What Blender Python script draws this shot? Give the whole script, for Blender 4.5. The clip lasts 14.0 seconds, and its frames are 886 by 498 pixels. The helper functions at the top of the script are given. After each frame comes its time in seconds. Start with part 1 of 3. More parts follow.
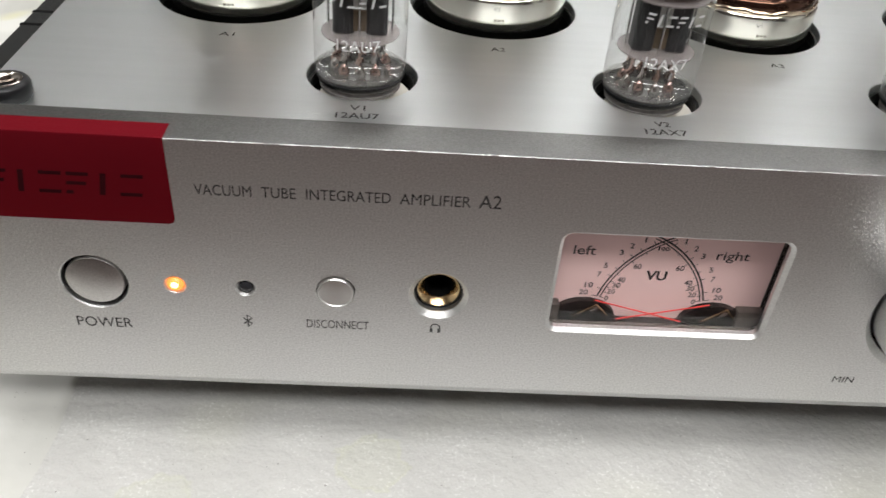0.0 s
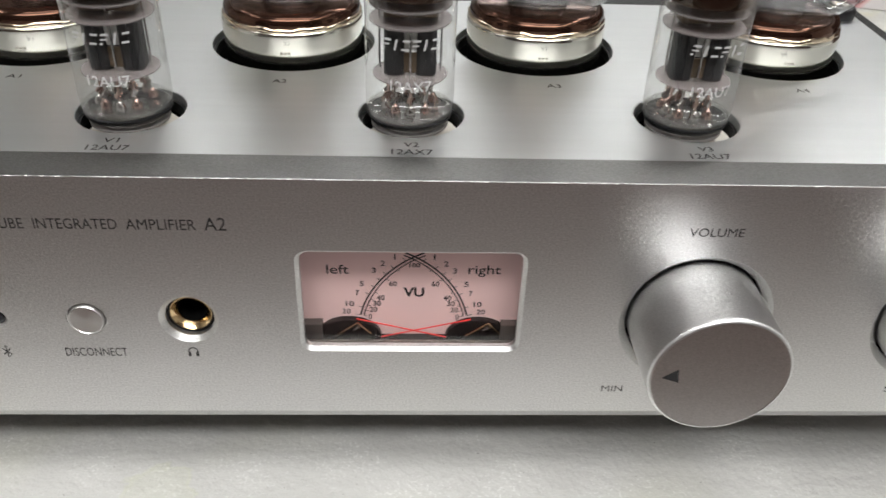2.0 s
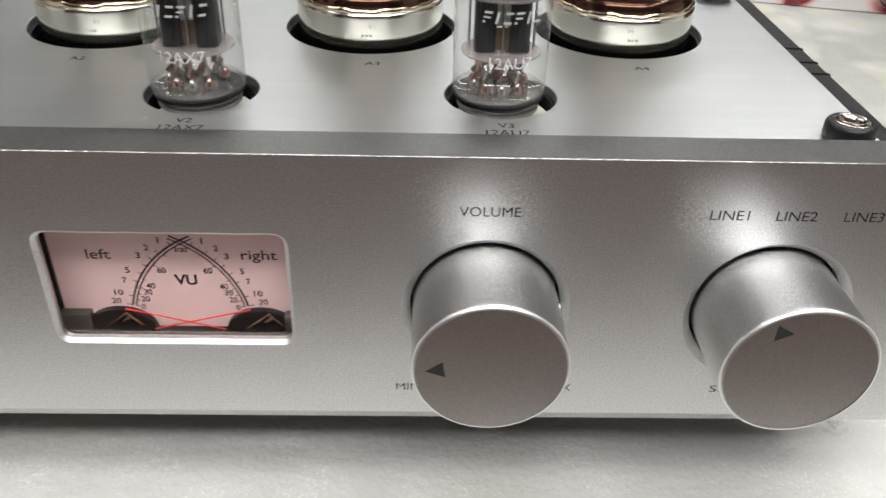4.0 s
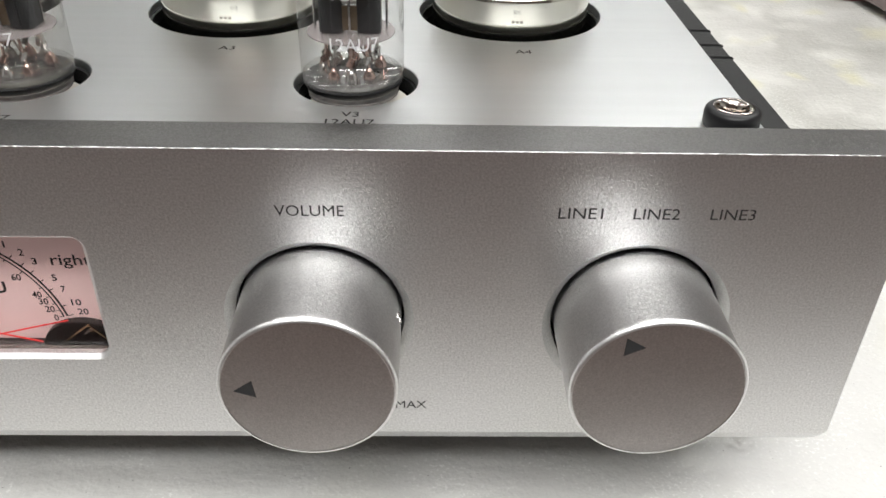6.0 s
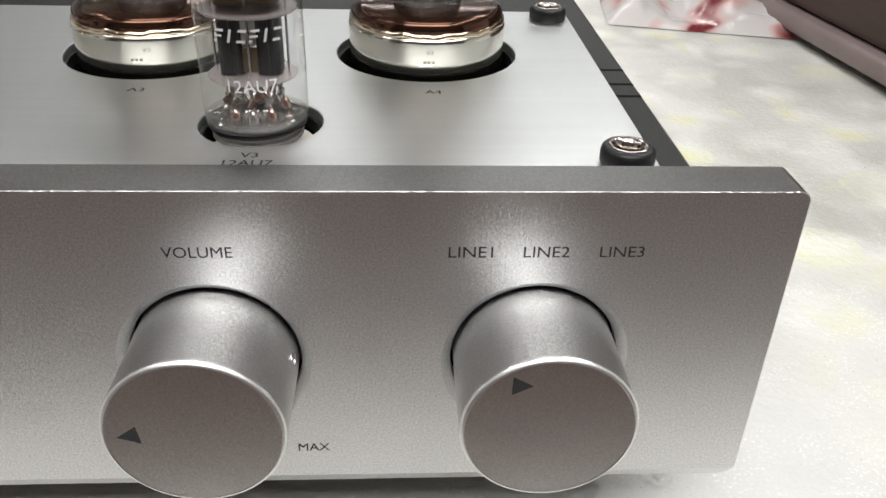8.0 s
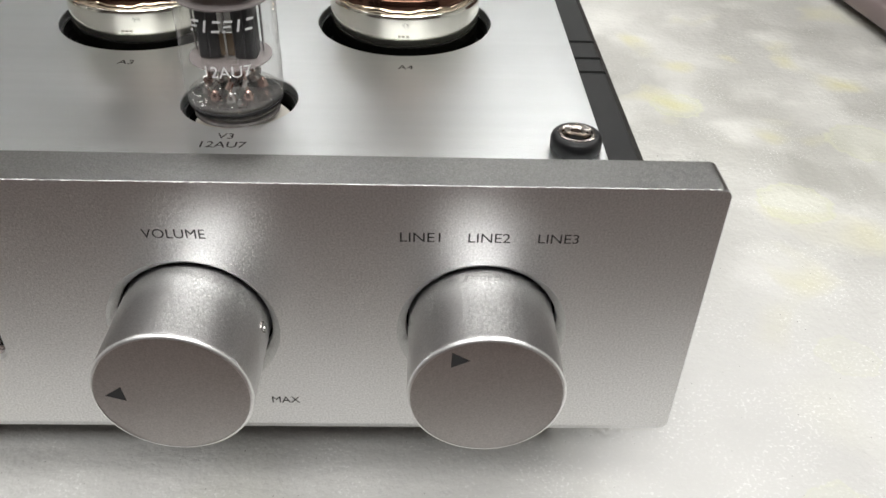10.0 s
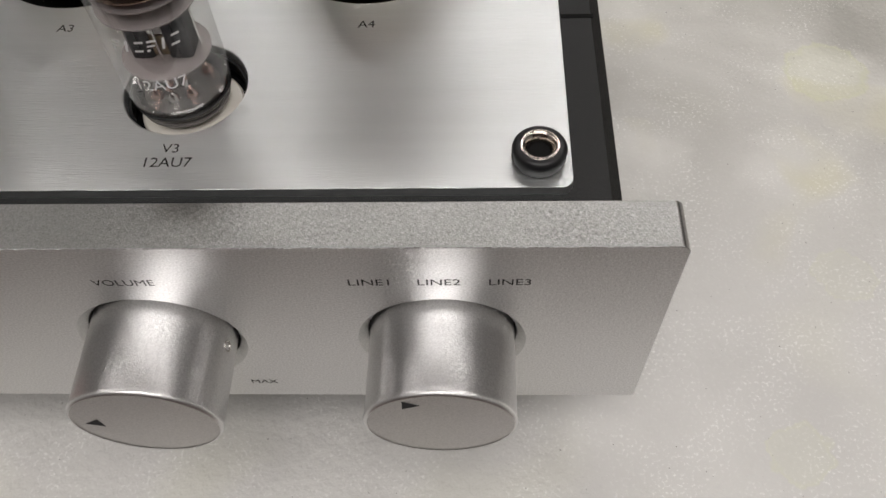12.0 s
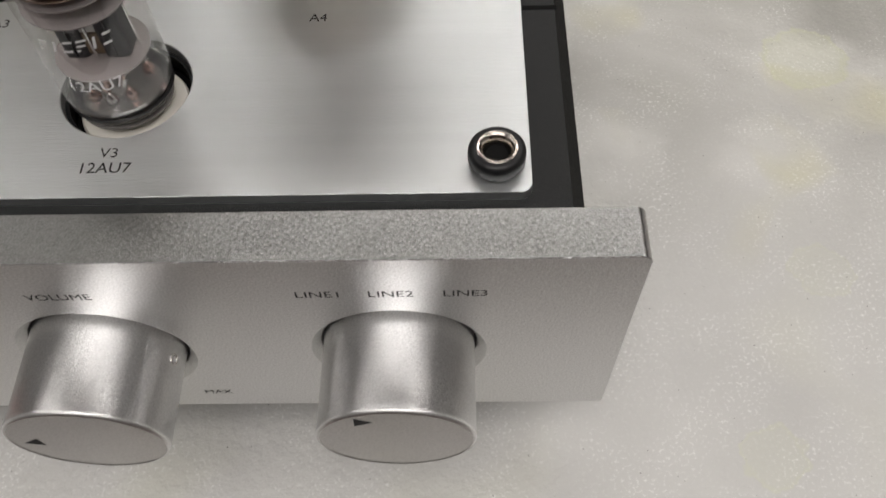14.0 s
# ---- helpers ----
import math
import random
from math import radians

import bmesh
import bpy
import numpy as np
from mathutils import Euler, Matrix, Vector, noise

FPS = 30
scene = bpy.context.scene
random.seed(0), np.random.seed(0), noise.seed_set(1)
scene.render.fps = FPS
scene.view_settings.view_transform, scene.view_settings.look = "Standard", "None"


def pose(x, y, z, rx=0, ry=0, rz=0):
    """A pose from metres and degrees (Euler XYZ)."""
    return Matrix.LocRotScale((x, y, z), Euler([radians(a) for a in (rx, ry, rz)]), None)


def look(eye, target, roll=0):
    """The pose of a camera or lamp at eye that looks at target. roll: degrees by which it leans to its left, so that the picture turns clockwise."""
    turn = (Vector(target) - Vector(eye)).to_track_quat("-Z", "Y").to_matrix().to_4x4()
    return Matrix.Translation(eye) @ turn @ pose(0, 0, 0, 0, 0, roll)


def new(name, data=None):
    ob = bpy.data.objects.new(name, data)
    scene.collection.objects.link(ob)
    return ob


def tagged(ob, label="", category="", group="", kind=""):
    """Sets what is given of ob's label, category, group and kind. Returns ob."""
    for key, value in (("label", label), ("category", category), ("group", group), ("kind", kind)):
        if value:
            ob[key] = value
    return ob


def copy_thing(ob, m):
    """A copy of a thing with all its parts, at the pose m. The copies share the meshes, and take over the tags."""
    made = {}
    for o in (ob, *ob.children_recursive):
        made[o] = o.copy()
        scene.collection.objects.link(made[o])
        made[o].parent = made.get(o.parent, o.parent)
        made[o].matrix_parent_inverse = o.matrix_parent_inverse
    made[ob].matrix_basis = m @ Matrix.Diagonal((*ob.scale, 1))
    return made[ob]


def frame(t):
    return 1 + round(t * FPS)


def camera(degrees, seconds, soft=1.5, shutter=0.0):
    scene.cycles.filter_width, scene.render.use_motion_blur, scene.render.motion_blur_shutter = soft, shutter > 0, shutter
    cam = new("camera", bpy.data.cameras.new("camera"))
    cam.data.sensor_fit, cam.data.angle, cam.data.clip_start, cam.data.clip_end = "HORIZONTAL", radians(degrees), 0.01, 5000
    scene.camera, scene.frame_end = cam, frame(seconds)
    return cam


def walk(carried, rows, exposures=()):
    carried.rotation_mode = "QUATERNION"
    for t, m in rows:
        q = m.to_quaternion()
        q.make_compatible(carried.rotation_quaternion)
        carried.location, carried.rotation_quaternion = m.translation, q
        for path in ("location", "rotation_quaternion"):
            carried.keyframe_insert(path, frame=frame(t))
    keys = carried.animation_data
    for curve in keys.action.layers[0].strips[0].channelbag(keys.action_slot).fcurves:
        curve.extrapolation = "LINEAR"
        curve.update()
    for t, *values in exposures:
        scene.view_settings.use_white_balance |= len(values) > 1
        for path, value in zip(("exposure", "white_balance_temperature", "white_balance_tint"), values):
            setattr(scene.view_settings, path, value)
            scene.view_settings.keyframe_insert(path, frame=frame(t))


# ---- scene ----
cam = camera(56.2, 14.0, shutter=0.4)
PATH = [
    (0, (-0.05608, -0.13359, 0.16570), (-0.05510, -0.11775, 0.15353), 4.80),
    (0.5, (-0.04351, -0.13225, 0.16731), (-0.04246, -0.11647, 0.15507), 3.90),
    (1, (-0.02690, -0.13326, 0.16582), (-0.02559, -0.11732, 0.15382), 3.70),
    (1.5, (-0.01741, -0.13822, 0.16482), (-0.01619, -0.12196, 0.15325), 2.90),
    (2, (-0.00086, -0.14112, 0.16664), (0.00002, -0.12466, 0.15532), 2.30),
    (2.5, (0.01177, -0.14713, 0.16682), (0.01238, -0.13055, 0.15566), 1.80),
    (3, (0.02124, -0.14782, 0.16573), (0.02172, -0.13119, 0.15463), 1.70),
    (3.5, (0.03575, -0.14183, 0.16018), (0.03624, -0.12515, 0.14916), 1.60),
    (4, (0.05044, -0.13347, 0.15392), (0.05095, -0.11678, 0.14291), 1.70),
    (4.2, (0.05545, -0.12949, 0.15197), (0.05589, -0.11276, 0.14103), 1.50),
    (6.3, (0.08313, -0.11844, 0.14284), (0.08361, -0.10181, 0.13174), 1.30),
    (6.5, (0.08319, -0.12105, 0.14022), (0.08380, -0.10425, 0.12939), 1.40),
    (7, (0.08940, -0.12213, 0.13794), (0.09020, -0.10508, 0.12751), 1.60),
    (7.5, (0.09510, -0.11948, 0.14023), (0.09606, -0.10237, 0.12992), 1.70),
    (7.7, (0.09565, -0.11838, 0.14320), (0.09675, -0.10126, 0.13292), 1.80),
    (9.8, (0.10673, -0.12082, 0.16038), (0.10735, -0.10474, 0.14850), 1.50),
    (10, (0.10835, -0.12373, 0.16540), (0.10893, -0.10779, 0.15332), 2.00),
    (10.5, (0.11010, -0.12135, 0.18022), (0.11003, -0.10657, 0.16675), 0.70),
    (11, (0.11313, -0.10104, 0.18877), (0.11243, -0.08815, 0.17349), -2.80),
    (11.5, (0.11421, -0.08804, 0.19605), (0.11329, -0.07650, 0.17974), -4.30),
    (12, (0.12774, -0.07669, 0.20379), (0.12700, -0.06583, 0.18702), -3.50),
    (12.5, (0.12780, -0.07403, 0.19921), (0.12715, -0.06350, 0.18222), -3.40),
    (13, (0.12993, -0.07132, 0.19824), (0.12928, -0.06092, 0.18117), -3.60),
    (13.5, (0.13128, -0.07267, 0.19739), (0.13076, -0.06223, 0.18034), -3.00),
    (14, (0.13417, -0.06801, 0.20015), (0.13366, -0.05758, 0.18309), -3.10),
]
walk(cam, [(t, look(eye, target, roll)) for t, eye, target, roll in PATH],
     exposures=[(0.0, 0.02, 6550, 12), (4.2, 0.16, 6550, 12), (6.3, 0.26, 6550, 12), (7.7, 0.15, 6550, 12), (9.8, 0.02, 6550, 12), (11.0, -0.42, 6800, 14), (11.7, -0.66, 6800, 16), (14.0, -0.74, 6800, 15)])

# ---- world and lights ----
world = bpy.data.worlds.new("world")
scene.world = world
world.use_nodes = True
world.node_tree.nodes["Background"].inputs[0].default_value = (0.75, 0.8, 0.85, 1)
world.node_tree.nodes["Background"].inputs[1].default_value = 0.02


def area_lamp(name, eye, target, sx, sy, watts, color):
    data = bpy.data.lights.new(name, "AREA")
    data.shape, data.size, data.size_y, data.energy, data.color = "RECTANGLE", sx, sy, watts, color
    ob = new(name, data)
    ob.matrix_world = look(eye, target)
    return ob


# Unseen lamps: the first follows the table shadow, the rest are added fill.
LIGHTS = [((1.45, 0.1, 2.08), 0.2, 2.4, 19.0), ((-1.6, 0.6, 2.08), 0.2, 2.0, 17.0), ((0.7, 1.75, 2.08), 3.0, 0.25, 40.0), ((0.5, 5.3, 2.08), 3.6, 0.25, 30.0), ((0.15, -0.45, 2.08), 1.6, 0.7, 21.0), ((0.1, -1.35, 2.08), 2.4, 0.5, 43.0)]
for spot, sx, sy, watts in LIGHTS:
    area_lamp("unseen_tube_light", spot, (spot[0], spot[1], 0), sx, sy, watts, (0.985, 1.0, 0.985))

# ---- materials ----
def mat(name, color, rough=0.5, metal=0.0, grain=0.0, grain_scale=800.0, stretch=(1, 1, 1), vary=0.0, vary_scale=40.0, rough_vary=0.0, cells=False, flakes=0.0, **extra):
    m = bpy.data.materials.new(name)
    m.use_nodes = True
    nt = m.node_tree
    b = nt.nodes["Principled BSDF"]
    b.inputs["Base Color"].default_value = (*color, 1)
    b.inputs["Roughness"].default_value = rough
    b.inputs["Metallic"].default_value = metal
    for key, value in extra.items():
        b.inputs[key.replace("_", " ")].default_value = value
    tc = nt.nodes.new("ShaderNodeTexCoord")
    mp = nt.nodes.new("ShaderNodeMapping")
    mp.inputs["Scale"].default_value = stretch
    nt.links.new(tc.outputs["Object"], mp.inputs["Vector"])
    if grain:
        n = nt.nodes.new("ShaderNodeTexVoronoi" if cells else "ShaderNodeTexNoise")
        n.inputs["Scale"].default_value, n.inputs["Detail"].default_value = grain_scale, 0.0 if cells else 3.0
        bump = nt.nodes.new("ShaderNodeBump")
        bump.inputs["Strength"].default_value, bump.inputs["Distance"].default_value = grain, 0.0004
        nt.links.new(mp.outputs["Vector"], n.inputs["Vector"])
        nt.links.new(n.outputs[0], bump.inputs["Height"])
        nt.links.new(bump.outputs["Normal"], b.inputs["Normal"])
        if flakes:
            # each blasted facet leans its own way
            geo = nt.nodes.new("ShaderNodeNewGeometry")
            lean = nt.nodes.new("ShaderNodeVectorMath")
            lean.operation = "MULTIPLY_ADD"
            lean.inputs[1].default_value = (flakes,) * 3
            shift = nt.nodes.new("ShaderNodeVectorMath")
            shift.operation = "SUBTRACT"
            shift.inputs[1].default_value = (flakes / 2,) * 3
            unit = nt.nodes.new("ShaderNodeVectorMath")
            unit.operation = "NORMALIZE"
            nt.links.new(n.outputs["Color"], lean.inputs[0])
            nt.links.new(geo.outputs["Normal"], shift.inputs[0])
            nt.links.new(shift.outputs[0], lean.inputs[2])
            nt.links.new(lean.outputs[0], unit.inputs[0])
            nt.links.new(unit.outputs[0], bump.inputs["Normal"])
        if rough_vary:
            rr = nt.nodes.new("ShaderNodeMapRange")
            rr.inputs["To Min"].default_value, rr.inputs["To Max"].default_value = rough - rough_vary, rough + rough_vary
            nt.links.new(n.outputs["Fac"], rr.inputs["Value"])
            nt.links.new(rr.outputs["Result"], b.inputs["Roughness"])
    if vary:
        n2 = nt.nodes.new("ShaderNodeTexNoise")
        n2.inputs["Scale"].default_value, n2.inputs["Detail"].default_value = vary_scale, 5.0
        ramp = nt.nodes.new("ShaderNodeMix")
        ramp.data_type = "RGBA"
        ramp.inputs["A"].default_value = (*[c * (1 - vary) for c in color], 1)
        ramp.inputs["B"].default_value = (*[min(1, c * (1 + vary)) for c in color], 1)
        nt.links.new(mp.outputs["Vector"], n2.inputs["Vector"])
        nt.links.new(n2.outputs["Fac"], ramp.inputs["Factor"])
        nt.links.new(ramp.outputs["Result"], b.inputs["Base Color"])
    return m


ALU = mat("blasted_aluminium", (0.78, 0.77, 0.76), 0.4, 1.0, grain=0.1, grain_scale=4400, cells=True, flakes=0.11, vary=0.45, vary_scale=2500)
# Panel's top face: coarser grain, and its dim reflection painted as darker colour.
ALU_LEDGE = mat("darkened_ledge_aluminium", (0.27, 0.27, 0.264), 0.3, 1.0, grain=0.09, grain_scale=3600, cells=True, flakes=0.1, vary=0.5, vary_scale=3200)
# Rim highlight dimmed and broken up by a darker, speckled colour.
ALU_RIM = mat("dimmed_aluminium_edge", (0.42, 0.415, 0.41), 0.4, 1.0, grain=0.3, grain_scale=1500, cells=True, flakes=0.5, vary=0.6, vary_scale=900)
ALU_TOP = mat("brushed_aluminium", (0.74, 0.765, 0.765), 0.33, 1.0, grain=0.24, grain_scale=420, stretch=(0.5, 13, 13), vary=0.05, vary_scale=25)
ALU_KNOB = mat("knob_aluminium", (0.9, 0.895, 0.89), 0.28, 1.0, grain=0.1, grain_scale=4600, cells=True, flakes=0.13, vary=0.36, vary_scale=2800)
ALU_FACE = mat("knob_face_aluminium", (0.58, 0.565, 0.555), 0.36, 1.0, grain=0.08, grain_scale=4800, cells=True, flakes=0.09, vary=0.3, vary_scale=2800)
KNOB_RIM = mat("knob_rim", (0.9, 0.9, 0.89), 0.42, 1.0, grain=0.05, grain_scale=4000, vary=0.2, vary_scale=2400)
ALU_EDGE = mat("cut_aluminium", (0.74, 0.74, 0.73), 0.45, 1.0, grain=0.1, grain_scale=4600, cells=True, flakes=0.15, vary=0.25, vary_scale=2600)
SPUN = mat("spun_steel", (0.74, 0.73, 0.72), 0.28, 1.0, vary=0.05, vary_scale=2000, Anisotropic=0.9)
radial = SPUN.node_tree.nodes.new("ShaderNodeTangent")
radial.direction_type, radial.axis = "RADIAL", "Y"
SPUN.node_tree.links.new(radial.outputs["Tangent"], SPUN.node_tree.nodes["Principled BSDF"].inputs["Tangent"])
BLACK_COAT = mat("black_powder_coat", (0.007, 0.0075, 0.0075), 0.4, 0.0, grain=0.25, grain_scale=5200, vary=0.6, vary_scale=1800, Specular_IOR_Level=0.32)
RUBBER = mat("black_rubber", (0.009, 0.009, 0.01), 0.36, 0.0, grain=0.05, grain_scale=1500, Specular_IOR_Level=0.35)
# Near-black colour that stands for the shade inside holes, wells and slots.
HOLE_SHADE = mat("painted_hole_shade", (0.006, 0.006, 0.006), 0.7, Specular_IOR_Level=0.08)
INK = mat("grey_print", (0.045, 0.045, 0.046), 0.8, Specular_IOR_Level=0.2)
INK_TOP = mat("etched_print", (0.035, 0.035, 0.035), 0.9, Specular_IOR_Level=0.02)
RED = mat("red_anodised", (0.2, 0.009, 0.017), 0.5, 0.75, grain=0.12, grain_scale=2600, vary=0.12, Specular_Tint=(0.5, 0.05, 0.06, 1))
RED_DARK = mat("engraved_red", (0.03, 0.002, 0.004), 0.6, Specular_IOR_Level=0.05)
GOLD = mat("brass_contact", (0.78, 0.58, 0.33), 0.2, 1.0, grain=0.05)
NICKEL = mat("nickel_plate", (0.44, 0.4, 0.36), 0.12, 1.0, grain=0.03, grain_scale=300)
TUBE_BASE = mat("nickel_tube_base", (0.8, 0.78, 0.7), 0.13, 1.0, grain=0.03, grain_scale=150, vary=0.06, vary_scale=80)
PHENOLIC = mat("grey_phenolic", (0.24, 0.225, 0.215), 0.25, vary=0.6, vary_scale=400)
RIM_HIGHLIGHT = mat("rim_highlight_metal", (0.8, 0.66, 0.5), 0.08, 1.0)
CERAMIC = mat("ivory_ceramic", (0.72, 0.69, 0.62), 0.35, vary=0.05, vary_scale=150)
SMOKED = mat("thick_base_glass", (0.45, 0.45, 0.45), 0.08, Transmission_Weight=0.85, IOR=1.5)
PANE = mat("meter_glass", (1, 0.97, 0.96), 0.0, Transmission_Weight=1.0, IOR=1.3)
MICA = mat("mica", (0.64, 0.58, 0.57), 0.25, Transmission_Weight=0.66)
ANODE = mat("anode_metal", (0.06, 0.06, 0.062), 0.42, 0.7, vary=0.2, vary_scale=250)
OLIVE_METAL = mat("getter_shield_metal", (0.2, 0.15, 0.1), 0.4, 0.6, vary=0.3, vary_scale=200)
GLARE_METAL = mat("painted_glare_metal", (0.5, 0.5, 0.48), 0.4, 0.8, vary=0.2, vary_scale=250)
WIRE = mat("copper_wire", (0.62, 0.45, 0.4), 0.2, 1.0)
STEEL = mat("lead_steel", (0.6, 0.58, 0.56), 0.25, 1.0)
GETTER = mat("getter_mirror", (0.14, 0.09, 0.065), 0.12, 1.0)
AMBER = mat("brown_mirror_band", (0.1, 0.05, 0.034), 0.1, 0.9, vary=0.4, vary_scale=120)
FAINT_PRINT = mat("faint_print", (0.5, 0.48, 0.42), 0.3, 0.7)
WHITE_INK = mat("white_print", (0.62, 0.62, 0.62), 0.6)

DIAL_INK = mat("dial_ink", (0.008, 0.007, 0.008), 0.5)
NEEDLE = mat("red_needle", (0.75, 0.03, 0.03), 0.4)
METER_BLACK = mat("meter_housing", (0.016, 0.013, 0.013), 0.2)
LED_DARK = mat("dark_lens", (0.03, 0.03, 0.034), 0.12)


def glow(name, color, strength):
    m = mat(name, color, 0.3)
    b = m.node_tree.nodes["Principled BSDF"]
    b.inputs["Emission Color"].default_value = (*color, 1)
    b.inputs["Emission Strength"].default_value = strength
    return m


def thin_glass(name, low, high):
    """Blown glass: clear, with gloss that grows towards its outline."""
    m = bpy.data.materials.new(name)
    m.use_nodes = True
    nt = m.node_tree
    nt.nodes.remove(nt.nodes["Principled BSDF"])
    clear = nt.nodes.new("ShaderNodeBsdfTransparent")
    clear.inputs["Color"].default_value = (0.965, 0.965, 0.96, 1)
    gloss = nt.nodes.new("ShaderNodeBsdfGlossy")
    gloss.inputs["Roughness"].default_value = 0.02
    edge = nt.nodes.new("ShaderNodeLayerWeight")
    rise = nt.nodes.new("ShaderNodeMath")
    rise.operation = "POWER"
    rise.inputs[1].default_value = 3.5
    span = nt.nodes.new("ShaderNodeMapRange")
    span.inputs["To Min"].default_value, span.inputs["To Max"].default_value = low, high
    mixed = nt.nodes.new("ShaderNodeMixShader")
    nt.links.new(edge.outputs["Facing"], rise.inputs[0])
    nt.links.new(rise.outputs[0], span.inputs["Value"])
    nt.links.new(span.outputs["Result"], mixed.inputs[0])
    nt.links.new(clear.outputs[0], mixed.inputs[1])
    nt.links.new(gloss.outputs[0], mixed.inputs[2])
    nt.links.new(mixed.outputs[0], nt.nodes["Material Output"].inputs["Surface"])
    return m


GLASS = thin_glass("tube_glass", 0.06, 0.7)
STEM_GLASS = thin_glass("stem_glass", 0.1, 0.75)
LED_ON = glow("amber_lamp", (1.0, 0.26, 0.05), 1.5)
LED_CORE = glow("lamp_core", (1.0, 0.7, 0.25), 4.0)
DIAL = glow("backlit_dial_card", (0.72, 0.52, 0.5), 0.1)
METER_GREY = mat("meter_frame_grey", (0.085, 0.074, 0.068), 0.22, vary=0.15)
HEATER = glow("heater_glow", (1.0, 0.2, 0.04), 1.6)


def table_material(name, glints, grey, pale, relief, blotch):
    m = mat(name, pale, 0.42, 0.0)
    nt = m.node_tree
    b = nt.nodes["Principled BSDF"]
    tc = nt.nodes.new("ShaderNodeTexCoord")

    def noise_at(scale, detail, lo, hi, top=1.0, low=0.0, twist=0.0):
        n = nt.nodes.new("ShaderNodeTexNoise")
        n.inputs["Scale"].default_value, n.inputs["Detail"].default_value, n.inputs["Distortion"].default_value = scale, detail, twist
        nt.links.new(tc.outputs["Object"], n.inputs["Vector"])
        r = nt.nodes.new("ShaderNodeMapRange")
        r.inputs["From Min"].default_value, r.inputs["From Max"].default_value, r.inputs["To Min"].default_value, r.inputs["To Max"].default_value = lo, hi, low, top
        nt.links.new(n.outputs["Fac"], r.inputs["Value"])
        return r.outputs["Result"]

    def times(a, c):
        x = nt.nodes.new("ShaderNodeMath")
        x.operation = "MULTIPLY"
        nt.links.new(a, x.inputs[0])
        nt.links.new(c, x.inputs[1])
        return x.outputs[0]

    def mix(fac, a, c):
        x = nt.nodes.new("ShaderNodeMix")
        x.data_type = "RGBA"
        nt.links.new(fac, x.inputs["Factor"])
        for key, value in (("A", a), ("B", c)):
            if isinstance(value, tuple):
                x.inputs[key].default_value = (*value, 1)
            else:
                nt.links.new(value, x.inputs[key])
        return x.outputs["Result"]

    sep = nt.nodes.new("ShaderNodeSeparateXYZ")
    nt.links.new(tc.outputs["Object"], sep.inputs[0])
    far = nt.nodes.new("ShaderNodeMapRange")
    far.inputs["From Min"].default_value, far.inputs["From Max"].default_value = 0.03, 0.14
    nt.links.new(sep.outputs["Y"], far.inputs["Value"])
    # rounded pale clumps between greyer veins
    warp = nt.nodes.new("ShaderNodeTexNoise")
    warp.inputs["Scale"].default_value, warp.inputs["Detail"].default_value = 40, 3
    nt.links.new(tc.outputs["Object"], warp.inputs["Vector"])
    bent = nt.nodes.new("ShaderNodeVectorMath")
    bent.operation = "MULTIPLY_ADD"
    bent.inputs[1].default_value = (0.03, 0.03, 0.03)
    nt.links.new(warp.outputs["Color"], bent.inputs[0])
    nt.links.new(tc.outputs["Object"], bent.inputs[2])
    clump = nt.nodes.new("ShaderNodeTexVoronoi")
    clump.feature = "SMOOTH_F1"
    clump.inputs["Scale"].default_value, clump.inputs["Smoothness"].default_value = 32, 0.5
    nt.links.new(bent.outputs[0], clump.inputs["Vector"])
    body = nt.nodes.new("ShaderNodeMapRange")
    body.inputs["From Min"].default_value, body.inputs["From Max"].default_value = 0.55, 0.2
    nt.links.new(clump.outputs["Distance"], body.inputs["Value"])
    swirl = mix(noise_at(16, 4, 0.3, 0.7, twist=0.9), (0.4, 0.395, 0.36), (0.6, 0.595, 0.56))
    swirl = mix(times(body.outputs["Result"], noise_at(20, 2, 0.3, 0.55, 0.9)), swirl, (0.7, 0.695, 0.65))
    swirl = mix(times(noise_at(26, 1, 0.56, 0.7, 0.8, twist=0.6), body.outputs["Result"]), swirl, (0.6, 0.57, 0.3))
    col = mix(noise_at(30, 4, 0.2, 0.8), grey, pale)
    col = mix(noise_at(7, 2, 0.35, 0.8, 0.5), col, grey)
    col = mix(noise_at(24, 1, 0.56, 0.8, blotch), col, (0.66, 0.66, 0.46))
    col = mix(far.outputs["Result"], col, swirl)
    wobble = noise_at(220, 3, 0.3, 0.7, 0.0016, -0.0016)
    for x, y, r, amount in ((0.209, -0.006, 0.0085, 0.3), (0.232, 0.046, 0.009, 0.22), (-0.061, -0.005, 0.009, 0.3), (0.245, 0.125, 0.014, 0.5), (0.22, 0.2, 0.012, 0.5), (0.29, 0.17, 0.016, 0.4), (-0.11, -0.02, 0.01, 0.25)):  # round yellowish rings
        d = nt.nodes.new("ShaderNodeVectorMath")
        d.operation = "DISTANCE"
        nt.links.new(tc.outputs["Object"], d.inputs[0])
        d.inputs[1].default_value = (x, y, 0)
        add = nt.nodes.new("ShaderNodeMath")
        nt.links.new(d.outputs["Value"], add.inputs[0])
        nt.links.new(wobble, add.inputs[1])
        ramp = nt.nodes.new("ShaderNodeValToRGB")
        e = ramp.color_ramp.elements
        e[0].position, e[0].color = 0.0, (amount * 0.45,) * 3 + (1,)
        e[1].position, e[1].color = 1.0, (0, 0, 0, 1)
        e.new(0.78).color = (amount * 0.5,) * 3 + (1,)
        e.new(0.9).color = (amount,) * 3 + (1,)
        r2 = nt.nodes.new("ShaderNodeMapRange")
        r2.inputs["From Max"].default_value = r
        nt.links.new(add.outputs[0], r2.inputs["Value"])
